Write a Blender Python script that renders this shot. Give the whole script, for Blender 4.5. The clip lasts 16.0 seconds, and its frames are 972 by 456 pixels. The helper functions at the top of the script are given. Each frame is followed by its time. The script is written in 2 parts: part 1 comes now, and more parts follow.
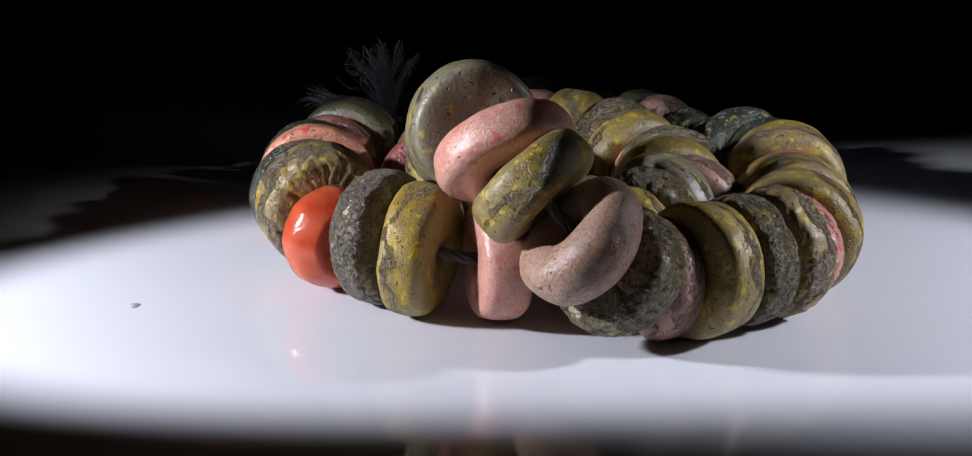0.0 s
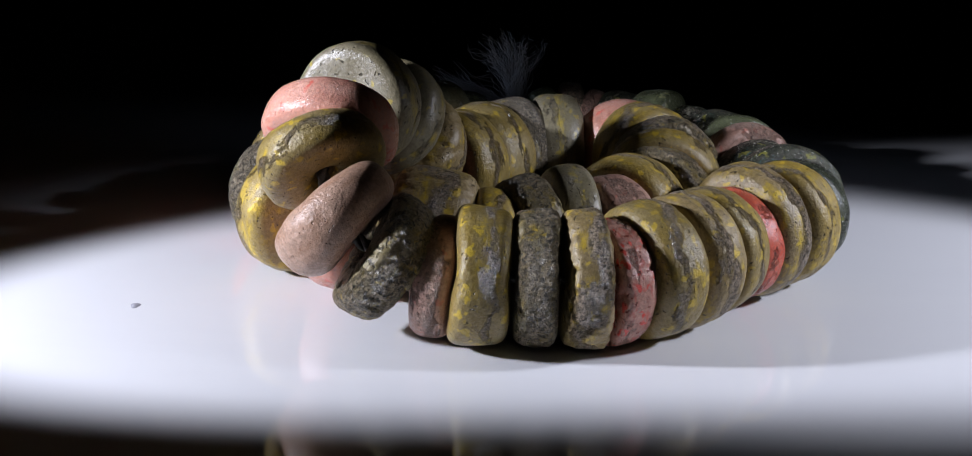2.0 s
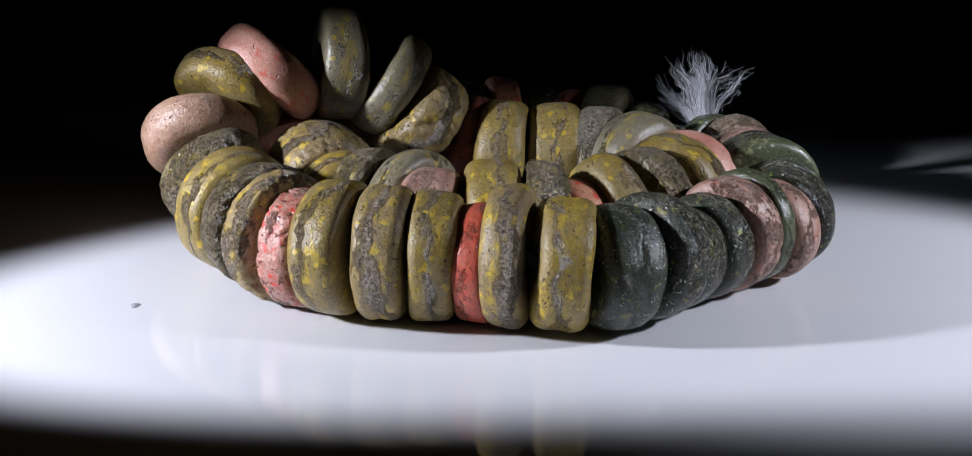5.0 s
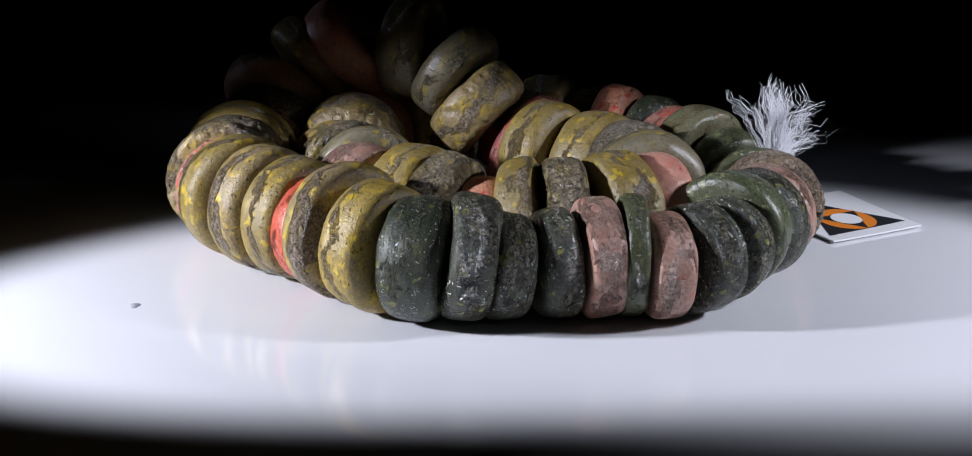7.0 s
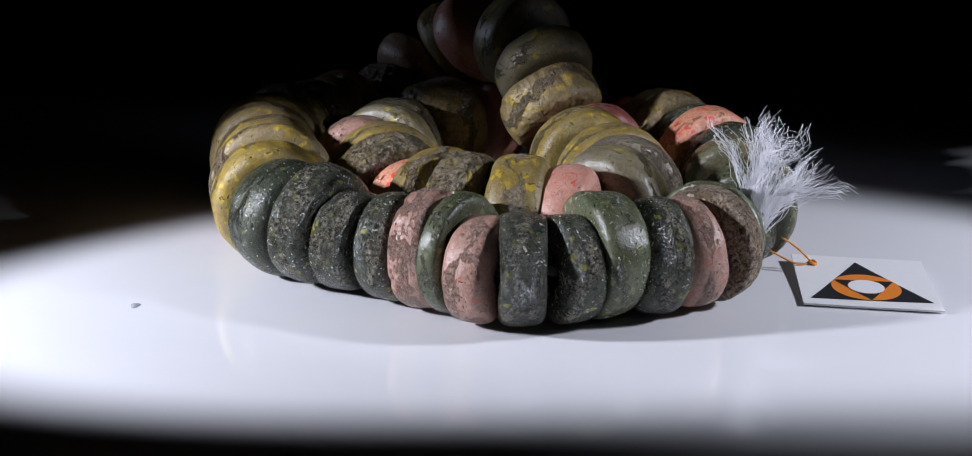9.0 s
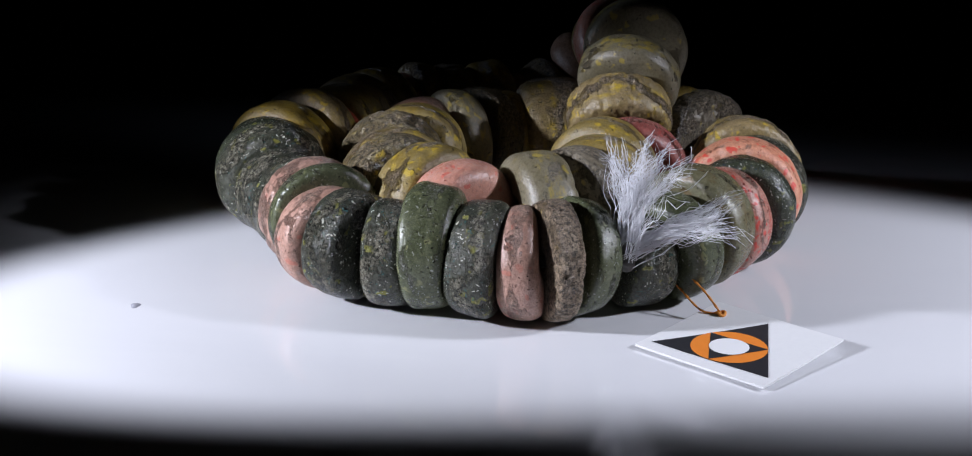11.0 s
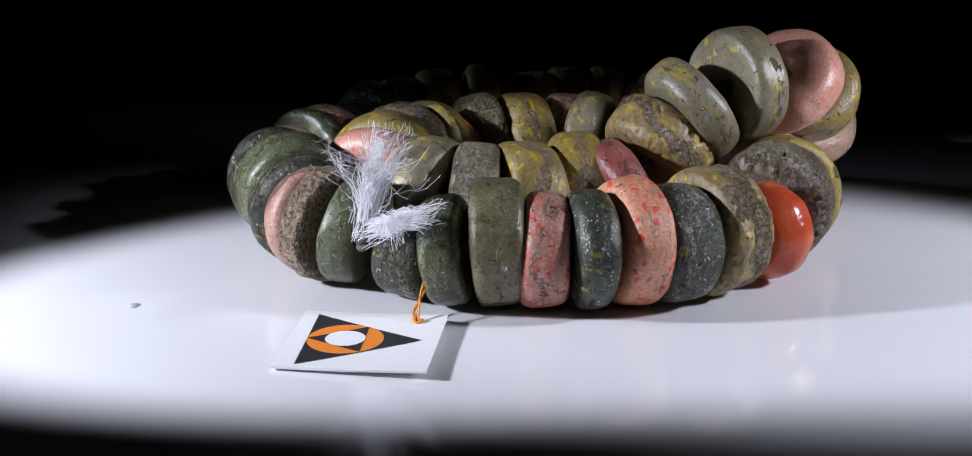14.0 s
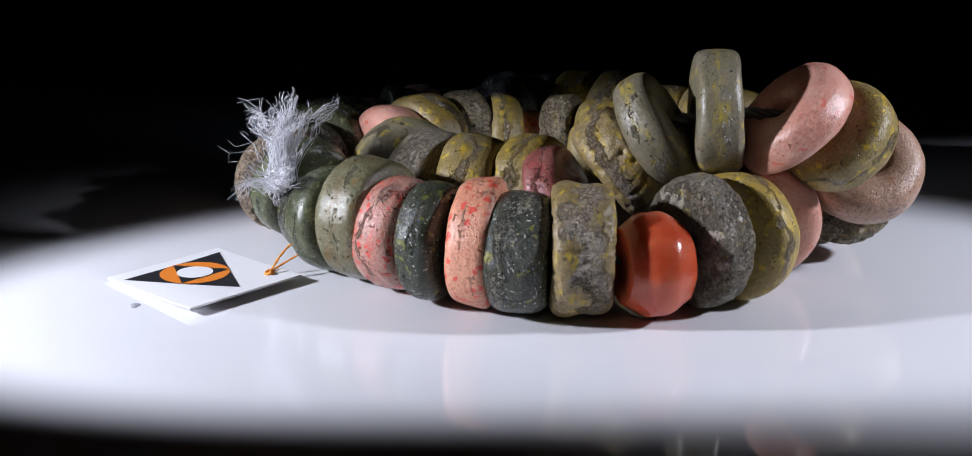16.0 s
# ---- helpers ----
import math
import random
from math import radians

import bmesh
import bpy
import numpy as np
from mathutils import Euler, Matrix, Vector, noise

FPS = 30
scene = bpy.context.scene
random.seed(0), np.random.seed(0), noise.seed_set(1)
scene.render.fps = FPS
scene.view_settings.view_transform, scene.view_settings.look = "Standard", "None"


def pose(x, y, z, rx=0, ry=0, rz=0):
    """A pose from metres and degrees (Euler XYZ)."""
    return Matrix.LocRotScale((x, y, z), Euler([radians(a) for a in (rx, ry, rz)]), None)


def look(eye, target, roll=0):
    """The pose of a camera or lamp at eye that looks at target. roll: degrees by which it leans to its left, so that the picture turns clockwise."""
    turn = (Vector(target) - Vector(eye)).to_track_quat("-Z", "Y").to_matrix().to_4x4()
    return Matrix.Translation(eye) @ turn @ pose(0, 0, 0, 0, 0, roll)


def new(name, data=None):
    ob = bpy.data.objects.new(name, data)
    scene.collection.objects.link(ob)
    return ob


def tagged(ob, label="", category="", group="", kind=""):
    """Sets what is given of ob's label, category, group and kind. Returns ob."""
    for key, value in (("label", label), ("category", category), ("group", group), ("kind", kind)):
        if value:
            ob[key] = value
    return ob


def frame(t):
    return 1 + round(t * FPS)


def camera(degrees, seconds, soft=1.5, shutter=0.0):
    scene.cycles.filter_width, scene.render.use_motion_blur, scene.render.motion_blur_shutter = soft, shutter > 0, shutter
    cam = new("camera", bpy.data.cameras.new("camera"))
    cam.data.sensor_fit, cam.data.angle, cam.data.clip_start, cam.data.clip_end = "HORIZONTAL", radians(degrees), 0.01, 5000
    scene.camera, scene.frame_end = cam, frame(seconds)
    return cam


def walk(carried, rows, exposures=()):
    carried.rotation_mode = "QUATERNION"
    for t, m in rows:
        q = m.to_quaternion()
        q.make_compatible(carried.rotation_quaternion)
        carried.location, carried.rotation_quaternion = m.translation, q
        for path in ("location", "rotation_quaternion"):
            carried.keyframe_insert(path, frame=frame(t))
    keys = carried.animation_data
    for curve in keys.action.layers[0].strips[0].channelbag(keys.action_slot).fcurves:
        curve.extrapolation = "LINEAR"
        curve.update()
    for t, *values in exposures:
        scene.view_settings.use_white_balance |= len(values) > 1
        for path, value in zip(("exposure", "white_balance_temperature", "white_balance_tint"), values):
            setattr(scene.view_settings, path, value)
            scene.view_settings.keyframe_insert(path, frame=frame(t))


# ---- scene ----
cam = camera(36.140, 16.0, soft=1.0)
EYE = pose(0, -0.28, 0.09070, 72.214, -1.403, 2.084)
walk(cam, [(0.0, EYE), (16.0, EYE)])

# ---- light: a dark studio, two small snooted lamps low on either side of the turntable, an added blue fill behind ----
world = bpy.data.worlds.new("studio")
scene.world = world
world.use_nodes = True
world.node_tree.nodes["Background"].inputs[0].default_value = (0.6, 0.68, 1.0, 1)
world.node_tree.nodes["Background"].inputs[1].default_value = 0.008


def spot(name, eye, target, watts, degrees, blend, size, colour):
    data = bpy.data.lights.new(name, "SPOT")
    data.energy, data.spot_size, data.spot_blend, data.shadow_soft_size = watts, radians(degrees), blend, size
    data.color = colour
    ob = new(name, data)
    ob.matrix_world = look(eye, target)
    return ob


LAMP_TINT = (0.82, 0.852, 1.0)
spot("spot_left", (-0.225, -0.109, 0.098), (-0.014, -0.0325, 0), 4.3, 27.4, 0.22, 0.008, LAMP_TINT)
spot("spot_right", (0.250, -0.050, 0.140), (0.064, -0.026, 0), 2.95, 30.6, 0.36, 0.012, LAMP_TINT)
# added fill with no known source, brightens the tassel when it is at the back
spot("fill_back", (-0.60, 0.22, 0.12), (0.0, 0.055, 0.035), 1.6, 9.0, 0.9, 0.02, (0.62, 0.74, 1.0))
scene.view_settings.exposure = 0.0


# ---- materials ----
class Nodes:
    """A small node builder."""

    def __init__(self, name):
        self.mat = bpy.data.materials.new(name)
        self.mat.use_nodes = True
        self.tree = self.mat.node_tree
        self.bsdf = self.tree.nodes["Principled BSDF"]

    def add(self, kind, **props):
        n = self.tree.nodes.new(kind)
        for k, v in props.items():
            if k == "op":
                n.operation = v
            elif k == "feature":
                n.feature = v
        return n

    def put(self, socket, value):
        if hasattr(value, "is_output"):
            self.tree.links.new(value, socket)
        else:
            socket.default_value = value

    def math(self, op, a, b=0.0, c=0.0):
        n = self.add("ShaderNodeMath", op=op)
        for s, v in zip(n.inputs, (a, b, c)):
            self.put(s, v)
        return n.outputs[0]

    def noise(self, vec, scale, detail=4.0, rough=0.55, warp=0.0):
        n = self.add("ShaderNodeTexNoise")
        self.put(n.inputs["Vector"], vec)
        n.inputs["Scale"].default_value, n.inputs["Detail"].default_value = scale, detail
        n.inputs["Roughness"].default_value, n.inputs["Distortion"].default_value = rough, warp
        return n.outputs[0]

    def cells(self, vec, scale, jitter=1.0):
        n = self.add("ShaderNodeTexVoronoi")
        self.put(n.inputs["Vector"], vec)
        n.inputs["Scale"].default_value, n.inputs["Randomness"].default_value = scale, jitter
        return n.outputs["Distance"], n.outputs["Color"]

    def step(self, value, low, high):
        n = self.add("ShaderNodeMapRange")
        n.clamp = True
        for s, v in zip(n.inputs, (value, low, high, 0.0, 1.0)):
            self.put(s, v)
        return n.outputs[0]

    def mix(self, fac, a, b):
        n = self.add("ShaderNodeMix")
        n.data_type = "RGBA"
        self.put(n.inputs[0], fac)
        for s, v in ((n.inputs[6], a), (n.inputs[7], b)):
            self.put(s, v if hasattr(v, "is_output") else (*v, 1.0))
        return n.outputs[2]

    def bump(self, height, metres, strength=1.0, under=None):
        n = self.add("ShaderNodeBump")
        n.inputs["Strength"].default_value, n.inputs["Distance"].default_value = strength, metres
        self.put(n.inputs["Height"], height)
        if under is not None:
            self.put(n.inputs["Normal"], under)
        return n.outputs[0]

    def red(self, colour):
        n = self.add("ShaderNodeSeparateColor")
        self.put(n.inputs[0], colour)
        return n.outputs


def glass_paste(name, base, second, fleck=(0.55, 0.42, 0.04), fleck_cut=0.62, speck=(0.03, 0.025, 0.015), speck_size=0.16,
                crust=(0.20, 0.175, 0.145), crust_cut=0.62, gloss=0.32, pit=0.5, grain=1.1, glints=None, sub=0.0, band=0.2, dot_cut=0.86, dot_mix=0.5, rim_fleck=0.05):
    """Old pressed glass: two cloudy tones, colour flecks, dark specks, and a worn grey crust where the skin has gone,
    with pit shade and sparkle painted in.
    """
    k = Nodes(name)
    coord = k.add("ShaderNodeTexCoord").outputs["Object"]
    info = k.add("ShaderNodeObjectInfo").outputs["Random"]
    shift = k.add("ShaderNodeCombineXYZ")
    for s, m in zip(shift.inputs, (31.0, 57.0, 83.0)):
        k.put(s, k.math("MULTIPLY", info, m))
    sc = k.add("ShaderNodeVectorMath", op="MULTIPLY_ADD")
    k.put(sc.inputs[0], coord)
    sc.inputs[1].default_value = (95, 95, 95)
    k.put(sc.inputs[2], shift.outputs[0])
    v = sc.outputs[0]
    axis = k.add("ShaderNodeSeparateXYZ")
    k.put(axis.inputs[0], coord)
    rim = k.math("SUBTRACT", 1.0, k.math("MULTIPLY", k.math("ABSOLUTE", axis.outputs[2]), 300.0))
    ring = k.add("ShaderNodeMapping")
    ring.inputs["Scale"].default_value = (0.8, 0.8, 1.9)
    k.put(ring.inputs[0], v)
    rv = ring.outputs[0]

    wob = k.add("ShaderNodeTexNoise")
    k.put(wob.inputs["Vector"], v)
    wob.inputs["Scale"].default_value = 5.0
    wv = k.add("ShaderNodeVectorMath", op="MULTIPLY_ADD")
    k.put(wv.inputs[0], wob.outputs["Color"])
    wv.inputs[1].default_value = (0.35, 0.35, 0.35)
    k.put(wv.inputs[2], v)
    w = wv.outputs[0]
    cloud = k.step(k.noise(rv, 1.9, 6, 0.62, 0.4), 0.38, 0.62)
    col = k.mix(cloud, base, second)
    mott = k.noise(v, 17, 8, 0.74)
    col = k.mix(k.math("MULTIPLY", k.step(mott, 0.5, 0.68), 0.75), col, tuple(c * 0.45 for c in base))
    col = k.mix(k.math("MULTIPLY", k.step(mott, 0.5, 0.32), 0.5), col, tuple(min(1, c * 1.7 + 0.02) for c in second))
    fn = k.math("ADD", k.noise(rv, 3.4, 7, 0.68), k.math("MULTIPLY", rim, rim_fleck))
    fn = k.math("ADD", fn, k.math("MULTIPLY", k.math("SUBTRACT", mott, 0.5), 0.22))
    fl = k.step(fn, fleck_cut - 0.03, fleck_cut + 0.15)
    col = k.mix(k.math("MULTIPLY", fl, 0.8), col, fleck)
    d2, c2 = k.cells(w, 6.5)
    dots = k.math("MULTIPLY", k.step(k.math("ADD", d2, k.math("MULTIPLY", k.math("SUBTRACT", mott, 0.5), 0.45)), 0.50, 0.34), k.step(k.red(c2)[0], dot_cut, dot_cut + 0.04))
    col = k.mix(k.math("MULTIPLY", dots, dot_mix), col, tuple(min(1, c * 1.25) for c in fleck))
    # crust
    wander = k.math("MULTIPLY", k.math("SUBTRACT", k.noise(v, 0.9, 2), 0.5), 0.016)
    core = k.math("SUBTRACT", 1.0, k.math("MULTIPLY", k.math("ABSOLUTE", k.math("ADD", axis.outputs[2], wander)), 330.0))
    cn = k.math("ADD", k.noise(rv, 2.6, 9, 0.7), k.math("MULTIPLY", k.math("SUBTRACT", core, 0.4), band))
    cn = k.math("ADD", cn, k.math("MULTIPLY", k.math("SUBTRACT", mott, 0.5), 0.35))
    cr = k.step(cn, crust_cut - 0.05, crust_cut + 0.10)
    grit = k.noise(v, 16, 6, 0.78)
    # crust grain carries painted light: shaded recesses almost black, sparkling ridges pale
    ccol = k.mix(k.step(grit, 0.42, 0.59), tuple(c * 0.09 for c in crust), tuple(min(1, c * 2.7) for c in crust))
    col = k.mix(k.math("MULTIPLY", cr, 0.82), col, ccol)
    # specks of their own colour; on pitted beads they paint in the pits' shade
    d1, c1 = k.cells(w, 9)
    sp = k.math("MULTIPLY", k.step(d1, speck_size + 0.06, speck_size - 0.04), k.step(k.red(c1)[1], 0.36, 0.4))
    col = k.mix(k.math("MULTIPLY", sp, 0.8), col, speck)
    # coloured flecks in the glass; the pale ones also paint a sparkle on it
    if glints:
        d3, c3 = k.cells(w, 17)
        gl = k.math("MULTIPLY", k.step(d3, 0.36, 0.2), k.step(k.red(c3)[2], 0.50, 0.54))
        gl = k.math("MULTIPLY", gl, k.step(k.noise(v, 2.8, 3), 0.36, 0.50))
        hue = k.mix(k.step(k.red(c3)[0], 0.45, 0.55), glints[0], glints[1])
        col = k.mix(k.math("MULTIPLY", gl, 0.8), col, hue)
    tone = k.math("FRACT", k.math("MULTIPLY", info, 7.13))
    col = k.mix(k.math("MULTIPLY", tone, 0.24), col, tuple(c * 0.35 for c in base))
    k.put(k.bsdf.inputs["Base Color"], col)
    rough = k.math("ADD", k.math("MULTIPLY", cr, 0.02), k.math("MULTIPLY_ADD", mott, 0.34, gloss - 0.07))
    k.put(k.bsdf.inputs["Roughness"], k.math("MINIMUM", rough, 0.9))
    k.bsdf.inputs["IOR"].default_value = 1.52
    if sub:
        k.bsdf.inputs["Subsurface Weight"].default_value = sub
        k.bsdf.inputs["Subsurface Radius"].default_value = (1.0, 0.5, 0.3)
        k.bsdf.inputs["Subsurface Scale"].default_value = 0.002
    n1 = k.bump(k.noise(v, 4.5, 2, 0.5), 0.00016 * grain, 1.0)
    n1 = k.bump(k.noise(v, 26, 3, 0.6), 0.00013 * grain, 1.0, n1)
    n2 = k.bump(k.math("MULTIPLY", k.noise(v, 20, 5, 0.65), k.math("ADD", cr, 0.07)), 0.00150, 1.0, n1)
    n3 = k.bump(k.math("MULTIPLY", sp, -1.0), 0.00050 * pit, 1.0, n2)
    k.put(k.bsdf.inputs["Normal"], n3)
    return k.mat


def plain(name, colour, rough, grain=0.0, scale=400.0, wear=0.0, coat=0.0):
    k = Nodes(name)
    coord = k.add("ShaderNodeTexCoord").outputs["Object"]
    n = k.noise(coord, scale, 5, 0.6)
    k.put(k.bsdf.inputs["Base Color"], k.mix(k.math("MULTIPLY", k.step(n, 0.35, 0.65), wear), colour, tuple(c * 0.6 for c in colour)))
    k.put(k.bsdf.inputs["Roughness"], k.math("MULTIPLY_ADD", n, 0.15, rough))
    if grain:
        k.put(k.bsdf.inputs["Normal"], k.bump(n, grain, 1.0))
    if coat:
        k.bsdf.inputs["Coat Weight"].default_value = coat
        k.bsdf.inputs["Coat Roughness"].default_value = 0.03
    return k.mat


YEL, RED = (0.62, 0.43, 0.02), (0.58, 0.03, 0.02)
OLIVE, OLIVE2 = (0.245, 0.168, 0.034), (0.265, 0.205, 0.092)
GRIT, ASH = (0.215, 0.168, 0.125), (0.235, 0.195, 0.14)
MATS = {
    "olive": glass_paste("olive_glass", OLIVE, OLIVE2, YEL, 0.59, crust=GRIT, crust_cut=0.66, gloss=0.22, band=0.38, dot_cut=0.80),
    "ochre": glass_paste("ochre_glass", (0.31, 0.21, 0.038), (0.26, 0.195, 0.08), YEL, 0.56, crust=GRIT, crust_cut=0.65, gloss=0.24, band=0.34, dot_cut=0.78),
    "worn": glass_paste("worn_olive_glass", (0.23, 0.165, 0.06), (0.275, 0.205, 0.108), YEL, 0.57, crust=GRIT, crust_cut=0.60, gloss=0.24, band=0.46, dot_cut=0.80),
    "rough": glass_paste("crusted_glass", (0.20, 0.16, 0.07), (0.19, 0.155, 0.09), YEL, 0.585, crust=(0.20, 0.158, 0.105), crust_cut=0.45, speck_size=0.32, gloss=0.22, grain=1.2, pit=2.0, band=0.08),
    "ash": glass_paste("ash_grey_glass", (0.19, 0.16, 0.11), (0.24, 0.205, 0.15), (0.45, 0.34, 0.05), 0.61, crust=ASH, crust_cut=0.46, gloss=0.26, band=0.05),
    "grey": glass_paste("grey_green_glass", (0.18, 0.153, 0.088), (0.235, 0.208, 0.145), (0.50, 0.37, 0.03), 0.66, rim_fleck=0.17, crust=ASH, crust_cut=0.66, gloss=0.20, grain=0.4),
    "green": glass_paste("green_glass", (0.062, 0.071, 0.034), (0.108, 0.118, 0.066), (0.24, 0.24, 0.11), 0.66, crust=(0.20, 0.20, 0.17), crust_cut=0.68, gloss=0.14, grain=0.4,
                         glints=((0.38, 0.40, 0.34), (0.03, 0.04, 0.03))),
    "moss": glass_paste("cloudy_moss_glass", (0.125, 0.105, 0.05), (0.17, 0.165, 0.10), (0.16, 0.09, 0.03), 0.60, crust=(0.19, 0.17, 0.12), crust_cut=0.70, gloss=0.14, grain=0.5, pit=0.8),
    "dark": glass_paste("dark_green_glass", (0.024, 0.029, 0.017), (0.056, 0.062, 0.039), (0.20, 0.20, 0.03), 0.68, crust=(0.11, 0.105, 0.075), crust_cut=0.64, gloss=0.15,
                        grain=1.3, glints=((0.62, 0.62, 0.54), (0.02, 0.035, 0.07))),
    "speckled": glass_paste("speckled_dark_glass", (0.028, 0.031, 0.020), (0.070, 0.072, 0.050), (0.28, 0.27, 0.04), 0.67, crust=(0.19, 0.175, 0.13), crust_cut=0.55, gloss=0.11,
                            grain=2.4, pit=1.6, glints=((0.80, 0.78, 0.66), (0.02, 0.10, 0.09))),
    "pink": glass_paste("pink_glass", (0.62, 0.275, 0.20), (0.68, 0.36, 0.275), RED, 0.72, speck=(0.40, 0.08, 0.055), speck_size=0.09, crust=(0.46, 0.27, 0.20), crust_cut=0.80, gloss=0.17,
                        grain=0.5, sub=0.15),
    "dusty": glass_paste("dusty_pink_glass", (0.38, 0.205, 0.15), (0.44, 0.265, 0.205), (0.45, 0.10, 0.06), 0.70, speck=(0.17, 0.075, 0.05), speck_size=0.16, crust=(0.38, 0.25, 0.19),
                         crust_cut=0.58, gloss=0.22, grain=0.9, pit=1.2),
    "brown": glass_paste("brownish_pink_glass", (0.37, 0.215, 0.14), (0.44, 0.285, 0.205), (0.26, 0.125, 0.06), 0.58, speck=(0.19, 0.085, 0.05), speck_size=0.13, crust=(0.36, 0.23, 0.16),
                         crust_cut=0.75, gloss=0.22, grain=1.0),
    "salmon": glass_paste("salmon_glass", (0.66, 0.265, 0.155), (0.70, 0.33, 0.21), RED, 0.66, speck=(0.40, 0.06, 0.03), speck_size=0.17, crust=(0.58, 0.31, 0.21), crust_cut=0.70, gloss=0.26, dot_cut=0.68, dot_mix=0.85,
                          grain=1.0, pit=0.8),
    "redpink": glass_paste("red_speckled_pink_glass", (0.44, 0.185, 0.135), (0.52, 0.29, 0.225), RED, 0.58, speck=(0.22, 0.02, 0.015), speck_size=0.22, crust=(0.48, 0.31, 0.25), crust_cut=0.64, dot_cut=0.68, dot_mix=0.8,
                           gloss=0.15, grain=1.1, pit=1.0),
    "red": glass_paste("brick_red_glass", (0.46, 0.075, 0.045), (0.52, 0.12, 0.07), (0.64, 0.05, 0.03), 0.62, speck=(0.18, 0.03, 0.02), crust=(0.44, 0.13, 0.09), crust_cut=0.64, gloss=0.18, grain=0.6),
    "maroon": glass_paste("dark_red_glass", (0.23, 0.06, 0.05), (0.31, 0.115, 0.095), (0.40, 0.05, 0.04), 0.64, speck=(0.05, 0.02, 0.02), crust=(0.25, 0.13, 0.11), crust_cut=0.64, gloss=0.16),
    "sand": glass_paste("crusted_brown_glass", (0.27, 0.195, 0.115), (0.32, 0.24, 0.155), (0.42, 0.29, 0.06), 0.66, crust=(0.28, 0.21, 0.145), crust_cut=0.38, gloss=0.28, grain=1.3, pit=1.5, band=0.08),
}


def carnelian():
    k = Nodes("carnelian")
    coord = k.add("ShaderNodeTexCoord").outputs["Object"]
    n = k.noise(coord, 110, 3, 0.5, 0.6)
    k.put(k.bsdf.inputs["Base Color"], k.mix(k.step(n, 0.35, 0.65), (0.40, 0.040, 0.010), (0.52, 0.12, 0.055)))
    k.bsdf.inputs["Roughness"].default_value = 0.2
    k.bsdf.inputs["Subsurface Weight"].default_value = 0.6
    k.bsdf.inputs["Subsurface Radius"].default_value = (1.0, 0.25, 0.08)
    k.bsdf.inputs["Subsurface Scale"].default_value = 0.005
    k.put(k.bsdf.inputs["Normal"], k.bump(k.noise(coord, 500, 4, 0.6), 0.0002, 1.0))
    return k.mat


MATS["orange"] = carnelian()
CARD = plain("card_white", (0.80, 0.80, 0.80), 0.45, 0.00002, 900, 0.06)
INK = plain("card_black_ink", (0.022, 0.022, 0.026), 0.38, 0.0, 700, 0.1)
INK_ORANGE = plain("card_orange_ink", (0.80, 0.235, 0.03), 0.4, 0.0, 700, 0.08)
INK_WHITE = plain("card_white_print", (0.80, 0.80, 0.80), 0.45)
THREAD = plain("white_thread", (0.82, 0.82, 0.85), 0.45, 0.0, 1500, 0.25)
ORANGE_THREAD = plain("orange_thread", (0.75, 0.27, 0.03), 0.55, 0.0001, 1500, 0.3)
CORD = plain("grey_cord", (0.10, 0.095, 0.09), 0.7, 0.0002, 2500, 0.5)
BLACK_CLOTH = plain("black_cloth", (0.028, 0.028, 0.032), 0.9, 0.0, 30, 0.5)


def table_white():
    k = Nodes("white_acrylic")
    coord = k.add("ShaderNodeTexCoord").outputs["Object"]
    smear = k.add("ShaderNodeMapping")
    smear.inputs["Scale"].default_value = (1.0, 3.0, 1.0)
    k.put(smear.inputs[0], coord)
    n = k.noise(smear.outputs[0], 9, 5, 0.6, 0.5)
    k.put(k.bsdf.inputs["Base Color"], k.mix(k.step(n, 0.3, 0.7), (0.80, 0.80, 0.815), (0.77, 0.77, 0.79)))
    k.put(k.bsdf.inputs["Roughness"], k.math("MULTIPLY_ADD", k.noise(coord, 60, 4), 0.016, 0.006))
    k.bsdf.inputs["IOR"].default_value = 1.58
    k.put(k.bsdf.inputs["Normal"], k.bump(k.noise(coord, 25, 2), 0.000015, 1.0))
    return k.mat


# ---- the setting ----
def mesh_of(name, verts, faces, mat, smooth=False):
    me = bpy.data.meshes.new(name)
    me.from_pydata([tuple(p) for p in verts], [], faces)
    me.materials.append(mat)
    if smooth:
        me.polygons.foreach_set("use_smooth", [True] * len(me.polygons))
    me.update()
    return me


def slab(name, x0, x1, y0, y1, z0, z1, mat):
    v = [(x, y, z) for z in (z0, z1) for y in (y0, y1) for x in (x0, x1)]
    f = [(0, 2, 3, 1), (4, 5, 7, 6), (0, 1, 5, 4), (2, 6, 7, 3), (0, 4, 6, 2), (1, 3, 7, 5)]
    return new(name, mesh_of(name, v, f, mat))


tagged(slab("floor", -1.2, 1.2, -1.2, 1.2, -0.03, 0.0, table_white()), "glossy white acrylic table top under studio light", "table top", kind="structure")
tagged(slab("wall_north", -1.2, 1.2, 1.2, 1.24, -0.03, 1.5, BLACK_CLOTH), "black cloth backdrop behind the table", "backdrop", kind="structure")
tagged(slab("wall_south", -1.2, 1.2, -1.24, -1.2, -0.03, 1.5, BLACK_CLOTH), "black cloth wall of the dark studio", "wall", kind="structure")
tagged(slab("wall_west", -1.24, -1.2, -1.24, 1.24, -0.03, 1.5, BLACK_CLOTH), "black cloth wall of the dark studio", "wall", kind="structure")
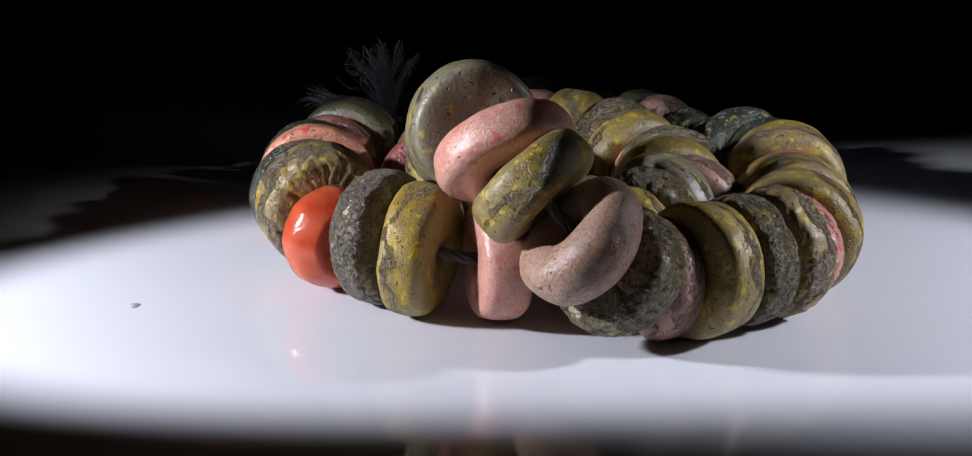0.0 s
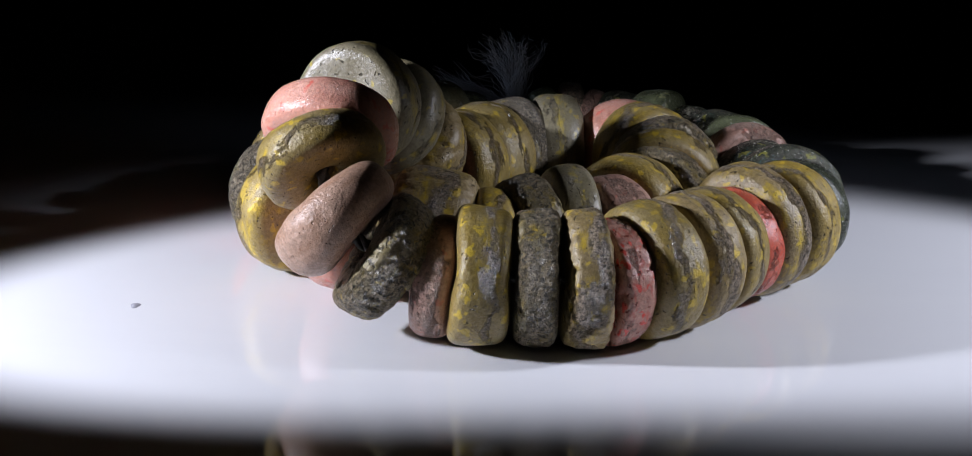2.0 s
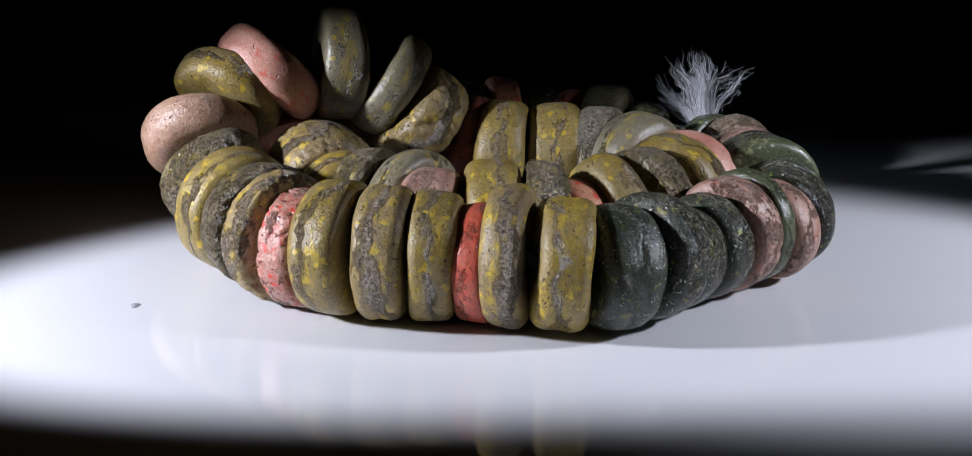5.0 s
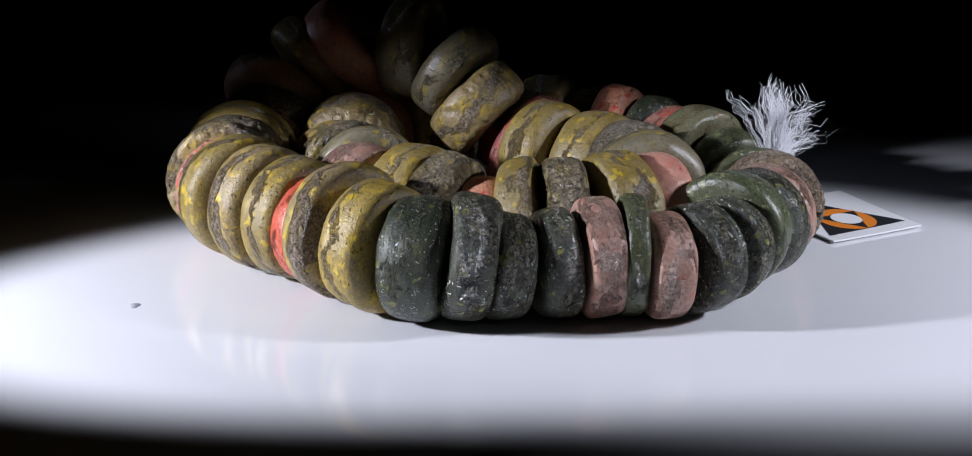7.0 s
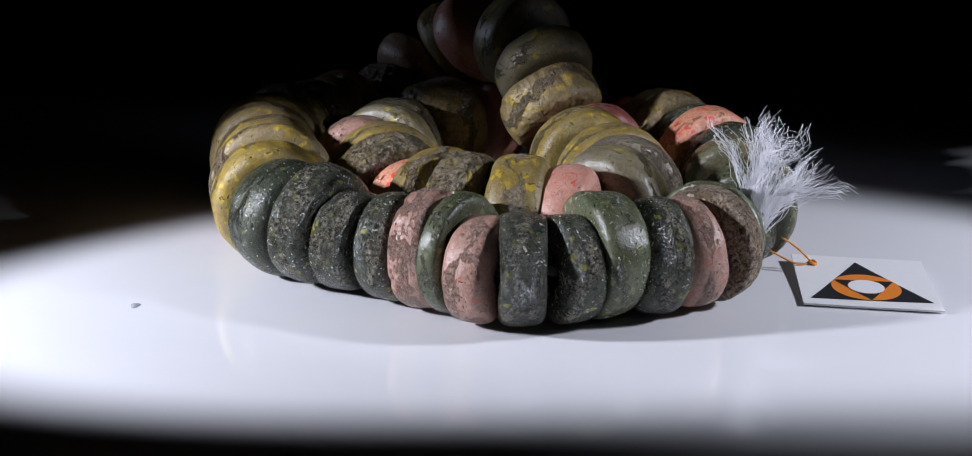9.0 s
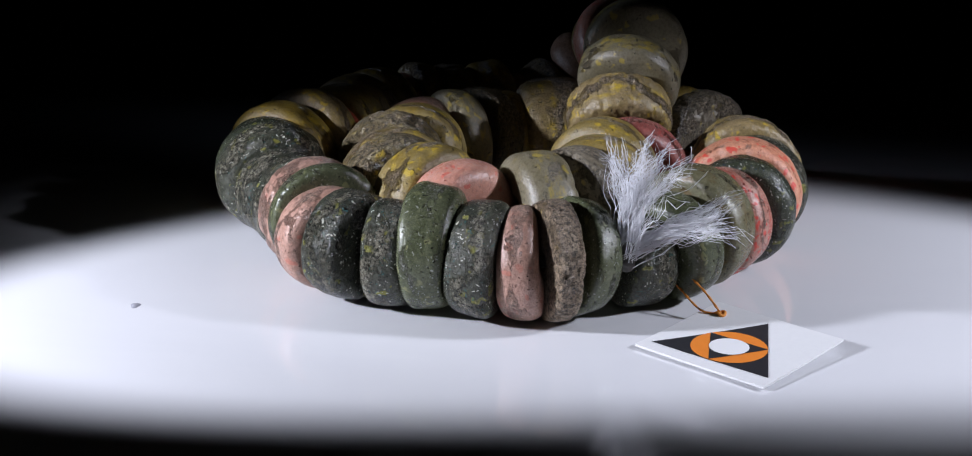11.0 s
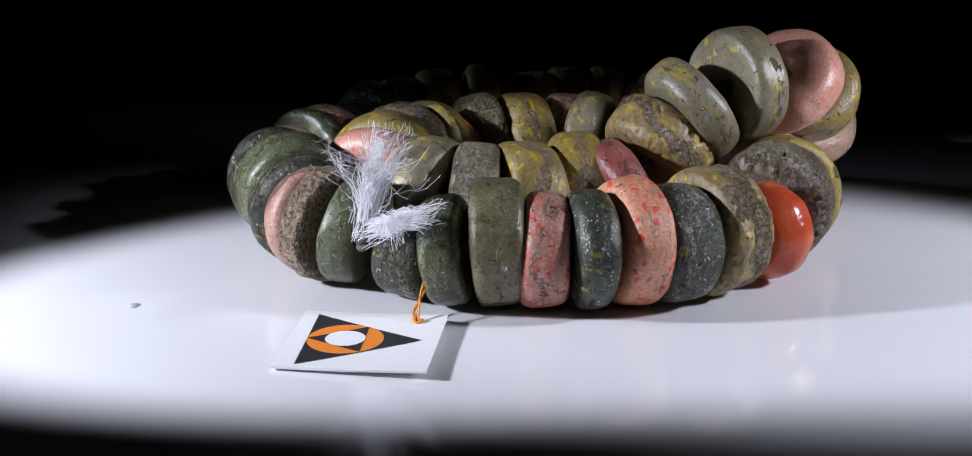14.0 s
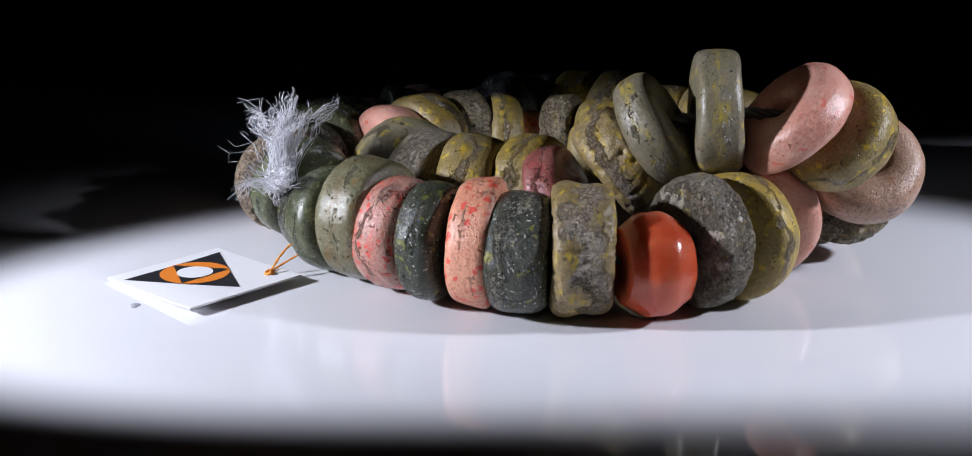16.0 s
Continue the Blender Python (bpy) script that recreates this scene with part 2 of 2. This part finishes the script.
tagged(slab("wall_east", 1.2, 1.24, -1.24, 1.24, -0.03, 1.5, BLACK_CLOTH), "black cloth wall of the dark studio", "wall", kind="structure")
tagged(slab("ceiling", -1.24, 1.24, -1.24, 1.24, 1.5, 1.54, BLACK_CLOTH), "black ceiling of the dark studio", "ceiling", kind="structure")

# ---- the necklace ----
necklace = tagged(new("necklace"), "coiled strand of old multicoloured glass beads on a white table", "necklace")


def part(name, me, parent, label=""):
    ob = new(name, me)
    ob.parent = parent
    return tagged(ob, label)


def bead_mesh(r, th, seed, style):
    """A worn disc bead round its own z axis, with a hole, uneven outline, dents, and pits or a groove where it has them."""
    rng = random.Random(seed)
    nu, nv = (168, 48) if "rough" in style else (104, 32)
    power, hole = {"round": (2.9, 0.15), "flat": (4.4, 0.15), "ring": (2.3, 0.21)}.get(style.split()[0], (3.5, 0.15))
    rough, groove, pits = "rough" in style, "groove" in style, "pits" in style
    half, mid = (1 - hole) * r / 2, (1 + hole) * r / 2
    off = Vector((rng.uniform(0, 90), rng.uniform(0, 90), rng.uniform(0, 90)))
    wedge, ph, ph2 = rng.uniform(0.03, 0.13), rng.uniform(0, 6.28), rng.uniform(0, 6.28)
    lean, oval = rng.uniform(-0.10, 0.10), rng.uniform(0.0, 0.022)
    holes = [(rng.uniform(0, 6.28), rng.uniform(-0.5, 0.5), rng.uniform(0.10, 0.19)) for _ in range(7 if pits else 2)]
    verts = []
    for i in range(nu):
        u = 2 * math.pi * i / nu
        cu, su = math.cos(u), math.sin(u)
        grow = 1 + oval * math.cos(2 * (u - ph2)) + 0.030 * noise.noise(Vector((cu * 0.9, su * 0.9, 0)) + off)
        thick = 1 + wedge * math.cos(u - ph) + 0.06 * noise.noise(Vector((cu * 1.3, su * 1.3, 5)) + off)
        for j in range(nv):
            a = 2 * math.pi * j / nv
            ca, sa = math.cos(a), math.sin(a)
            z = math.copysign(abs(ca) ** (2 / power), ca) * th / 2 * thick
            h = math.copysign(abs(sa) ** (2 / power), sa)
            rad = mid + half * h
            if h > 0:
                rad *= grow * (1 + lean * z / th)
            p = Vector((rad * cu, rad * su, z))
            q = p / r
            d = 0.017 * noise.noise(q * 2.6 + off) + 0.005 * noise.noise(q * 8 + off)
            if rough:
                t = noise.turbulence(q * 7.5 + off, 4, True)
                d += 0.020 * (0.45 - t) + 0.014 * noise.noise(q * 15 + off)
                d -= 0.12 * max(0.0, noise.noise(q * 10 + off * 3) - 0.28)
                d -= 0.06 * max(0.0, noise.noise(q * 5.5 + off * 2) - 0.15)
            if groove and h > 0:
                line = 0.16 * noise.noise(Vector((cu * 1.7, su * 1.7, 9)) + off)
                d -= 0.075 * max(0.0, 1 - abs(z / th - line) * 9) * (0.4 + abs(noise.noise(q * 5 + off)))
            if h > 0.3:
                for hu, hz, hs in holes:
                    du = (u - hu + math.pi) % (2 * math.pi) - math.pi
                    g = math.hypot(du, (z / th - hz) * th / r) / hs
                    if g < 1:
                        d -= (0.05 if pits else 0.03) * (1 - g * g) ** 2
            n = Vector((cu * sa, su * sa, ca))
            verts.append(p + n * d * r)
    faces = [(i * nv + j, ((i + 1) % nu) * nv + j, ((i + 1) % nu) * nv + (j + 1) % nv, i * nv + (j + 1) % nv) for i in range(nu) for j in range(nv)]
    return verts, faces


def barrel_mesh(r, th, seed):
    """A faceted stone barrel with a drilled hole."""
    rng = random.Random(seed)
    nu, prof = 72, [(-0.5, 0.16), (-0.5, 0.66), (-0.47, 0.72), (-0.20, 0.95), (-0.12, 0.99), (0.12, 1.0), (0.20, 0.96), (0.47, 0.74), (0.5, 0.68), (0.5, 0.16), (0.2, 0.14), (-0.2, 0.14)]
    verts = []
    for i in range(nu):
        u = 2 * math.pi * i / nu
        seg = math.pi / 4
        facet = math.cos(seg / 2) / math.cos((u % seg) - seg / 2)
        for z, k in prof:
            rad = r * k * (1 if k < 0.2 else 0.65 + 0.35 * facet) * (1 + 0.012 * noise.noise(Vector((math.cos(u) * 2, math.sin(u) * 2, z * 3))))
            verts.append((rad * math.cos(u), rad * math.sin(u), z * th))
    nv = len(prof)
    faces = [(i * nv + j, ((i + 1) % nu) * nv + j, ((i + 1) % nu) * nv + (j + 1) % nv, i * nv + (j + 1) % nv) for i in range(nu) for j in range(nv)]
    return verts, faces


LABELS = {
    "olive": "olive green glass bead with yellow flecks", "ochre": "yellowish olive glass bead with worn skin", "worn": "worn olive bead with a grey crusted rim",
    "rough": "grey brown bead with a crusted, pitted surface", "ash": "ash grey bead with a worn face", "grey": "smooth grey green glass bead",
    "green": "smooth green glass bead", "moss": "cloudy brownish green glass bead", "dark": "dark green glass bead with pale flecks", "speckled": "dark speckled bead with small pits",
    "pink": "smooth pink glass bead with red specks", "dusty": "dusty pink bead with fine pits", "brown": "brownish pink bead with dark streaks",
    "salmon": "salmon pink bead with bright red spots", "redpink": "pink bead mottled with red", "red": "brick red glass bead", "maroon": "dark red glass bead",
    "sand": "coarse brown crusted bead", "orange": "translucent orange carnelian barrel bead",
}
STRAND = []


def bead(kind, style, x, y, z, turn, tilt, r, th):
    """One bead: its centre, the way of its bore (turn round z, tilt upward, degrees), radius and thickness in millimetres."""
    seed = len(STRAND) + 11
    v, f = barrel_mesh(r / 1000, th / 1000, seed) if kind == "orange" else bead_mesh(r / 1000, th / 1000, seed, style)
    me = mesh_of("bead", v, f, MATS[kind], True)
    ob = part("bead", me, necklace, LABELS[kind])
    ob.matrix_local = pose(x / 1000, y / 1000, z / 1000, 0, 90 - tilt, turn)
    STRAND.append(Vector((x, y, z)) / 1000)
    return ob


# millimetres; in order along the cord
bead("rough", "disc rough", 14.9, -57.9, 13.0, 43.4, -35.3, 10.66, 8.3)
bead("dusty", "round", 21.9, -52.6, 10.3, 26.8, -6.0, 9.9, 6.6)
bead("olive", "flat", 28.7, -50.9, 11.6, 39.8, -3.5, 11.12, 9.59)
bead("rough", "flat rough", 35.5, -45.4, 11.3, 37.9, 0.2, 10.95, 7.41)
bead("worn", "flat rough", 41.3, -41.1, 11.4, 46.3, 0.2, 11.09, 6.80)
bead("redpink", "flat rough", 44.2, -36.3, 10.5, 60.8, 0.3, 10.18, 6.2)
bead("olive", "disc", 47.0, -30.8, 11.7, 72.6, 1.8, 11.26, 8.75)
bead("worn", "disc groove", 48.6, -22.4, 11.6, 85.0, -0.2, 11.13, 8.41)
bead("olive", "flat", 48.5, -14.3, 11.2, 89.4, -1.3, 10.80, 8.12)
bead("red", "flat", 48.8, -7.9, 10.4, 85.7, 3.2, 9.99, 6.2)
bead("worn", "disc", 49.4, -2.2, 12.1, 82.8, 1.3, 11.70, 7.69)
bead("ochre", "disc groove", 50.6, 6.8, 11.5, 91.1, -3.0, 11.08, 10.04)
bead("dark", "round", 49.1, 15.2, 10.8, 115.6, -3.2, 10.33, 10.6)
bead("speckled", "disc pits", 43.9, 21.7, 11.2, 131.9, -7.2, 10.88, 8.96)
bead("speckled", "flat", 39.2, 26.0, 9.6, 138.0, -4.2, 9.15, 6.8)
bead("speckled", "disc", 33.2, 31.0, 9.7, 141.1, 3.1, 9.29, 7.3)
bead("dusty", "flat pits", 27.8, 36.1, 10.6, 139.6, 3.1, 10.12, 6.8)
bead("green", "flat", 23.3, 39.8, 10.7, 130.6, 0.5, 10.24, 4.6)
bead("dusty", "disc", 20.8, 44.6, 9.4, 139.8, 0.8, 8.96, 7.4)
bead("speckled", "flat", 14.8, 47.4, 9.9, 166.0, 0.3, 9.42, 8.33)
bead("speckled", "disc pits", 6.8, 47.7, 9.6, -172.2, 1.6, 9.16, 7.75)
bead("green", "flat", 0.2, 45.4, 11.1, -171.2, -0.1, 10.7, 8.0)
bead("speckled", "disc pits", -8.1, 45.4, 10.2, -174.0, -2.3, 9.77, 8.23)
bead("dusty", "round", -14.8, 43.8, 9.9, -164.7, 4.7, 9.49, 6.8)
bead("sand", "flat rough", -20.0, 42.2, 10.5, -142.5, -0.4, 10.14, 5.4)
bead("green", "flat", -22.6, 37.2, 10.1, -128.3, -9.0, 9.81, 5.7)
bead("speckled", "flat", -30.4, 29.3, 8.1, -128.9, -2.2, 7.7, 8.0)
bead("green", "disc", -35.3, 23.9, 9.8, -113.9, 9.0, 9.51, 7.2)
bead("moss", "flat", -36.9, 15.5, 11.4, -105.2, 4.3, 11.03, 8.84)
bead("redpink", "disc", -39.7, 8.0, 10.4, -106.1, -0.5, 9.99, 8.3)
bead("dark", "round", -42.0, 1.2, 10.8, -91.8, 0.9, 10.39, 7.0)
bead("salmon", "flat", -40.6, -6.4, 11.5, -80.6, -1.5, 11.10, 7.4)
bead("speckled", "round", -41.2, -14.6, 10.8, -80.4, 0.7, 10.36, 10.2)
bead("worn", "flat groove rough", -37.3, -23.8, 11.5, -69.6, 0.9, 11.15, 10.91)
bead("orange", "disc", -33.7, -34.9, 9.5, -52.8, 1.0, 9.06, 11.40)
bead("ash", "disc rough", -24.5, -40.7, 11.7, -33.2, 2.8, 11.33, 7.89)
bead("ochre", "disc", -17.1, -45.8, 11.5, -19.1, -2.5, 11.03, 8.24)
bead("pink", "disc", -4.8, -47.5, 10.8, 15.4, 1.2, 10.31, 8.19)
bead("worn", "disc rough", 9.2, -38.6, 11.8, 30.3, -0.4, 10.92, 12.58)
bead("ochre", "disc", 18.0, -34.2, 9.8, 40.4, -3.7, 9.91, 6.86)
bead("rough", "flat rough", 21.1, -28.5, 10.8, 67.1, 5.7, 10.55, 7.61)
bead("grey", "disc", 23.7, -20.6, 11.3, 53.7, -1.0, 10.92, 7.74)
bead("dusty", "disc", 29.8, -16.6, 10.5, 77.2, -0.9, 10.18, 9.84)
bead("olive", "disc", 27.1, -5.7, 11.1, 95.7, 1.6, 10.83, 10.68)
bead("rough", "flat rough", 27.9, 2.5, 11.1, 97.7, -7.0, 10.92, 8.04)
bead("salmon", "disc", 25.1, 9.0, 9.2, 117.0, 1.0, 9.24, 7.13)
bead("olive", "disc", 21.4, 15.1, 11.3, 120.6, 9.6, 10.92, 7.77)
bead("rough", "flat rough", 17.7, 21.6, 11.7, 135.2, 3.3, 10.92, 8.64)
bead("olive", "disc", 9.7, 26.8, 12.3, 157.0, 0.0, 10.92, 10.36)
bead("pink", "ring", 2.2, 30.3, 11.4, 149.0, 0.0, 10.92, 9.46)
bead("grey", "round", -9.5, 21.7, 12.0, 222.0, 0.0, 10.92, 10.19)
bead("ash", "disc", -15.0, 13.9, 11.6, -109.6, -0.2, 10.92, 8.47)
bead("olive", "disc", -15.6, 4.5, 11.9, -84.5, 3.0, 10.92, 11.65)
bead("olive", "disc", -13.2, -5.4, 12.6, -95.0, 1.4, 10.92, 10.37)
bead("maroon", "disc", -17.2, -13.2, 12.4, -84.0, 23.7, 10.92, 7.09)
bead("worn", "disc rough", -11.4, -22.4, 20.1, -68.3, 41.5, 10.64, 9.55)
bead("grey", "round", -11.2, -28.3, 26.7, -80.9, 34.1, 10.64, 8.31)
bead("grey", "flat", -9.4, -38.5, 30.9, -72.0, 4.0, 10.92, 8.6)
bead("pink", "round", -3.9, -50.9, 30.0, -61.0, -46.0, 11.49, 8.40)
bead("olive", "round", 0.8, -58.0, 26.8, -24.0, -40.7, 10.64, 8.48)
bead("brown", "ring", 8.5, -62.3, 19.4, 20.0, -40.6, 10.92, 8.86)


def tube(path, radius, sides=5, closed=False, taper=False):
    """Vertices and faces of a thin tube along a list of points."""
    verts, faces, n = [], [], len(path)
    for i, p in enumerate(path):
        a, b = path[(i - 1) % n if closed else max(i - 1, 0)], path[(i + 1) % n if closed else min(i + 1, n - 1)]
        t = (b - a).normalized()
        s = t.cross(Vector((0.31, 0.17, 0.93))).normalized()
        w = t.cross(s)
        rr = radius * (1 - 0.6 * i / n if taper else 1)
        verts += [p + (s * math.cos(6.2832 * k / sides) + w * math.sin(6.2832 * k / sides)) * rr for k in range(sides)]
    for i in range(n if closed else n - 1):
        for k in range(sides):
            j = (i + 1) % n
            faces.append((i * sides + k, i * sides + (k + 1) % sides, j * sides + (k + 1) % sides, j * sides + k))
    return verts, faces


def join(pieces):
    verts, faces = [], []
    for v, f in pieces:
        o = len(verts)
        verts += v
        faces += [tuple(i + o for i in q) for q in f]
    return verts, faces


def smooth_path(points, steps, closed=False):
    out, n = [], len(points)
    get = (lambda i: points[i % n]) if closed else (lambda i: points[min(max(i, 0), n - 1)])
    for i in range(n if closed else n - 1):
        p0, p1, p2, p3 = get(i - 1), get(i), get(i + 1), get(i + 2)
        for s in range(steps):
            t = s / steps
            out.append(0.5 * (2 * p1 + (p2 - p0) * t + (2 * p0 - 5 * p1 + 4 * p2 - p3) * t * t + (3 * p1 - p0 - 3 * p2 + p3) * t ** 3))
    return out if closed else out + [points[-1]]


def cord():
    path = smooth_path(STRAND, 14, True)
    strands = []
    for k in range(3):
        line = []
        for i, p in enumerate(path):
            t = (path[(i + 1) % len(path)] - path[i - 1]).normalized()
            s = t.cross(Vector((0, 0, 1))).normalized()
            a = i * 0.75 + k * 2.094
            line.append(p + (s * math.cos(a) + t.cross(s) * math.sin(a)) * 0.0006)
        strands.append(tube(line, 0.00055, 6, True))
    v, f = join(strands)
    part("cord", mesh_of("cord", v, f, CORD, True), necklace, "twisted dark grey cord")


cord()
KNOT = Vector((-0.0305, 0.0372, 0.0122))


def tassel():
    """The frayed ends of the cord: two tufts of fine white thread over a knot."""
    rng = random.Random(5)
    # each tuft: where its tips lie, how far they spread, threads, rise on the way
    tufts = [((-0.0325, 0.0345, 0.0282), (0.0040, 0.0050, 0.0018), 190, 0.42), ((-0.0465, 0.0322, 0.0192), (0.0024, 0.0034, 0.0024), 140, 0.10),
             ((-0.0385, 0.0335, 0.0250), (0.0075, 0.0075, 0.0060), 26, 0.3)]
    pieces = []
    for tip, spread, count, lift in tufts:
        n = 14
        locks = [Vector([rng.gauss(c, s * 0.75) for c, s in zip(tip, spread)]) for _ in range(n)]
        bends = [Vector([rng.gauss(0, 0.0010) for _ in range(3)]) for _ in range(n)]
        for i in range(count):
            k = i % n
            end = locks[k] + Vector([rng.gauss(0, s * 0.16) for s in spread])
            root = KNOT + Vector([rng.gauss(0, 0.0010) for _ in range(3)])
            way = end - root
            end = root + way * rng.uniform(0.78, 1.06)
            bend = bends[k] + Vector((0, 0, way.length * lift * 0.5))
            pts = []
            for s in range(11):
                t = s / 10
                lock = Vector([noise.noise(Vector((k * 5.7, s * 0.45, c * 9.0 + lift * 40))) for c in range(3)]) * 0.0030 * t
                wob = Vector([noise.noise(Vector((i * 3.1, s * 0.9, c * 9.0))) for c in range(3)]) * 0.0016 * t
                pts.append(root.lerp(Vector(tip), t) + (end - Vector(tip)) * t ** 1.5 + bend * math.sin(math.pi * t * 0.9) * 0.55 + lock + wob)
            pieces.append(tube(pts, rng.uniform(0.00005, 0.00009), 4, taper=True))
    v, f = join(pieces)
    ob = part("tassel", mesh_of("tassel", v, f, THREAD, True), necklace, "frayed white thread tassel at the knot")
    tagged(ob, kind="stuff")
    wraps = []
    for k in range(4):
        ring = [KNOT + Vector((math.cos(a) * 0.0013, math.sin(a) * 0.0013, -0.0022 + 0.0011 * k + 0.0004 * math.sin(2 * a + k))) for a in [6.2832 * q / 20 for q in range(20)]]
        wraps.append(tube(ring, 0.0007, 6, True))
    v, f = join(wraps)
    part("knot", mesh_of("knot", v, f, CORD, True), necklace, "dark wrapped knot")


tassel()

# ---- the tag ----
TAG_SIZE = 0.0240
tag = tagged(new("paper_tag"), "white square card tag printed with a black triangle, orange thread", "tag")
TAG_POSE = Matrix(((-0.35, -0.9367, 0, -0.0516), (-0.9367, 0.35, 0, 0.0412), (0, 0, 1, 0), (0, 0, 0, 1)))


def card_z(u, v):
    """Height of the card over the table: one edge lifted by its thread, the sheet slightly curled."""
    s = (u + TAG_SIZE / 2) / TAG_SIZE
    w = v / TAG_SIZE
    return 0.00030 + 0.0009 * s ** 1.5 + 0.0003 * w * w


def on_card(u, v, lift=0.0):
    return TAG_POSE @ Vector((u, v, card_z(u, v) + lift))


def card():
    n, h = 14, TAG_SIZE / 2
    hu, hv, hr = 0.0075, -0.0086, 0.0008
    top, bot = [], []
    for j in range(n + 1):
        for i in range(n + 1):
            u, v = -h + 2 * h * i / n, -h + 2 * h * j / n
            top.append(on_card(u, v, 0.00036))
            bot.append(on_card(u, v))
    m = (n + 1) * (n + 1)
    faces = []
    for j in range(n):
        for i in range(n):
            a = j * (n + 1) + i
            q = (a, a + n + 1, a + n + 2, a + 1)
            faces += [q, tuple(m + k for k in reversed(q))]
    edge = [i for i in range(n + 1)] + [j * (n + 1) + n for j in range(1, n + 1)] + [n * (n + 1) + i for i in range(n - 1, -1, -1)] + [j * (n + 1) for j in range(n - 1, 0, -1)]
    for a, b in zip(edge, edge[1:] + edge[:1]):
        faces.append((a, b, m + b, m + a))
    part("card", mesh_of("card", top + bot, faces, CARD), tag)
    # the hole is not cut: a flat black disc paints its dark inside
    ring = [on_card(hu + math.cos(a) * hr, hv + math.sin(a) * hr, 0.00042) for a in [6.2832 * k / 24 for k in range(24)]]
    part("eyelet", mesh_of("eyelet", ring, [tuple(range(24))], INK), tag, "flat dark disc drawn for the punched hole")
    return hu, hv


HOLE = card()


def print_fan(name, outline, mat, lift, label):
    """A printed shape: a fan of triangles that follows the curl of the card."""
    cu, cv = sum(p[0] for p in outline) / len(outline), sum(p[1] for p in outline) / len(outline)
    n, rings = len(outline), 5
    verts = [on_card(cu, cv, lift)]
    for k in range(1, rings + 1):
        verts += [on_card(cu + (u - cu) * k / rings, cv + (v - cv) * k / rings, lift) for u, v in outline]
    faces = [(0, 1 + i, 1 + (i + 1) % n) for i in range(n)]
    for k in range(rings - 1):
        o, q = 1 + k * n, 1 + (k + 1) * n
        faces += [(o + i, q + i, q + (i + 1) % n, o + (i + 1) % n) for i in range(n)]
    part(name, mesh_of(name, verts, faces, mat), tag, label)


def polygon(cu, cv, radius, start, corners, fine):
    pts = [(cu + radius * math.cos(radians(start + 360 * k / corners)), cv + radius * math.sin(radians(start + 360 * k / corners))) for k in range(corners)]
    out = []
    for (a, b), (c, d) in zip(pts, pts[1:] + pts[:1]):
        out += [(a + (c - a) * s / fine, b + (d - b) * s / fine) for s in range(fine)]
    return out


MU, MV, MR, MA = -0.0029, -0.0001, 0.0123, 238
print_fan("printed_triangle", polygon(MU, MV, MR, MA, 3, 12), INK, 0.00044, "printed black triangle")
print_fan("printed_disc", polygon(MU, MV, MR * 0.5, MA, 48, 1), INK_ORANGE, 0.00050, "printed orange disc")
print_fan("inner_triangle", polygon(MU, MV, MR * 0.5, MA + 180, 3, 12), INK, 0.00056, "printed black inner triangle")
print_fan("printed_circle", polygon(MU, MV, MR * 0.262, MA, 40, 1), INK_WHITE, 0.00062, "white circle in the print")


def tag_string():
    hole = on_card(*HOLE, 0.0006)
    pieces = []
    for k, mid in enumerate((Vector((-0.0425, 0.0300, 0.0050)), Vector((-0.0425, 0.0312, 0.0018)))):
        start = Vector((-0.0372, 0.0276, 0.0078 - 0.0034 * k))
        path = smooth_path([Vector((-0.0335, 0.0265, 0.0085 - 0.002 * k)), start, mid, hole + Vector((0.0003 * k, 0, 0))], 10)
        for q in range(2):
            pieces.append(tube([p + Vector((math.cos(i * 1.1 + q * 3.14), math.sin(i * 1.1 + q * 3.14), 0)) * 0.00011 for i, p in enumerate(path)], 0.00015, 6))
    knot = [hole + Vector((math.cos(a) * 0.0007, math.sin(a) * 0.0007, 0.0002 * math.sin(2 * a))) for a in [6.2832 * q / 14 for q in range(14)]]
    pieces.append(tube(knot, 0.0003, 6, True))
    v, f = join(pieces)
    part("string", mesh_of("string", v, f, ORANGE_THREAD, True), tag, "twisted orange thread")


tag_string()


# ---- dust on the camera sensor, made as a speck added on the table ----
def dust():
    pts = [(0.0008 * math.cos(a) * (1 + 0.25 * math.sin(3 * a)), 0.0013 * math.sin(a), 0.0) for a in [6.2832 * k / 14 for k in range(14)]]
    v = pts + [(x * 0.6, y * 0.6, 0.00015) for x, y, _ in pts]
    f = [tuple(range(14, 28))] + [(i, (i + 1) % 14, 14 + (i + 1) % 14, 14 + i) for i in range(14)]
    ob = new("dust_speck", mesh_of("dust_speck", v, f, plain("dust_grey", (0.34, 0.34, 0.38), 0.9, 0.0, 3000, 0.4), True))
    ob.location = (-0.0655, -0.0468, 0.0)
    tagged(ob, "small grey speck laid on the table top for dust on the camera sensor", "speck")


dust()


# ---- what moves: the strand and its tag turn with the turntable ----
def motions():
    rows = [(t * 0.5, pose(0, 0, 0, 0, 0, SPIN * t * 0.5)) for t in range(33)]
    walk(necklace, rows)
    walk(tag, rows)


SPIN = -18.1378
motions()
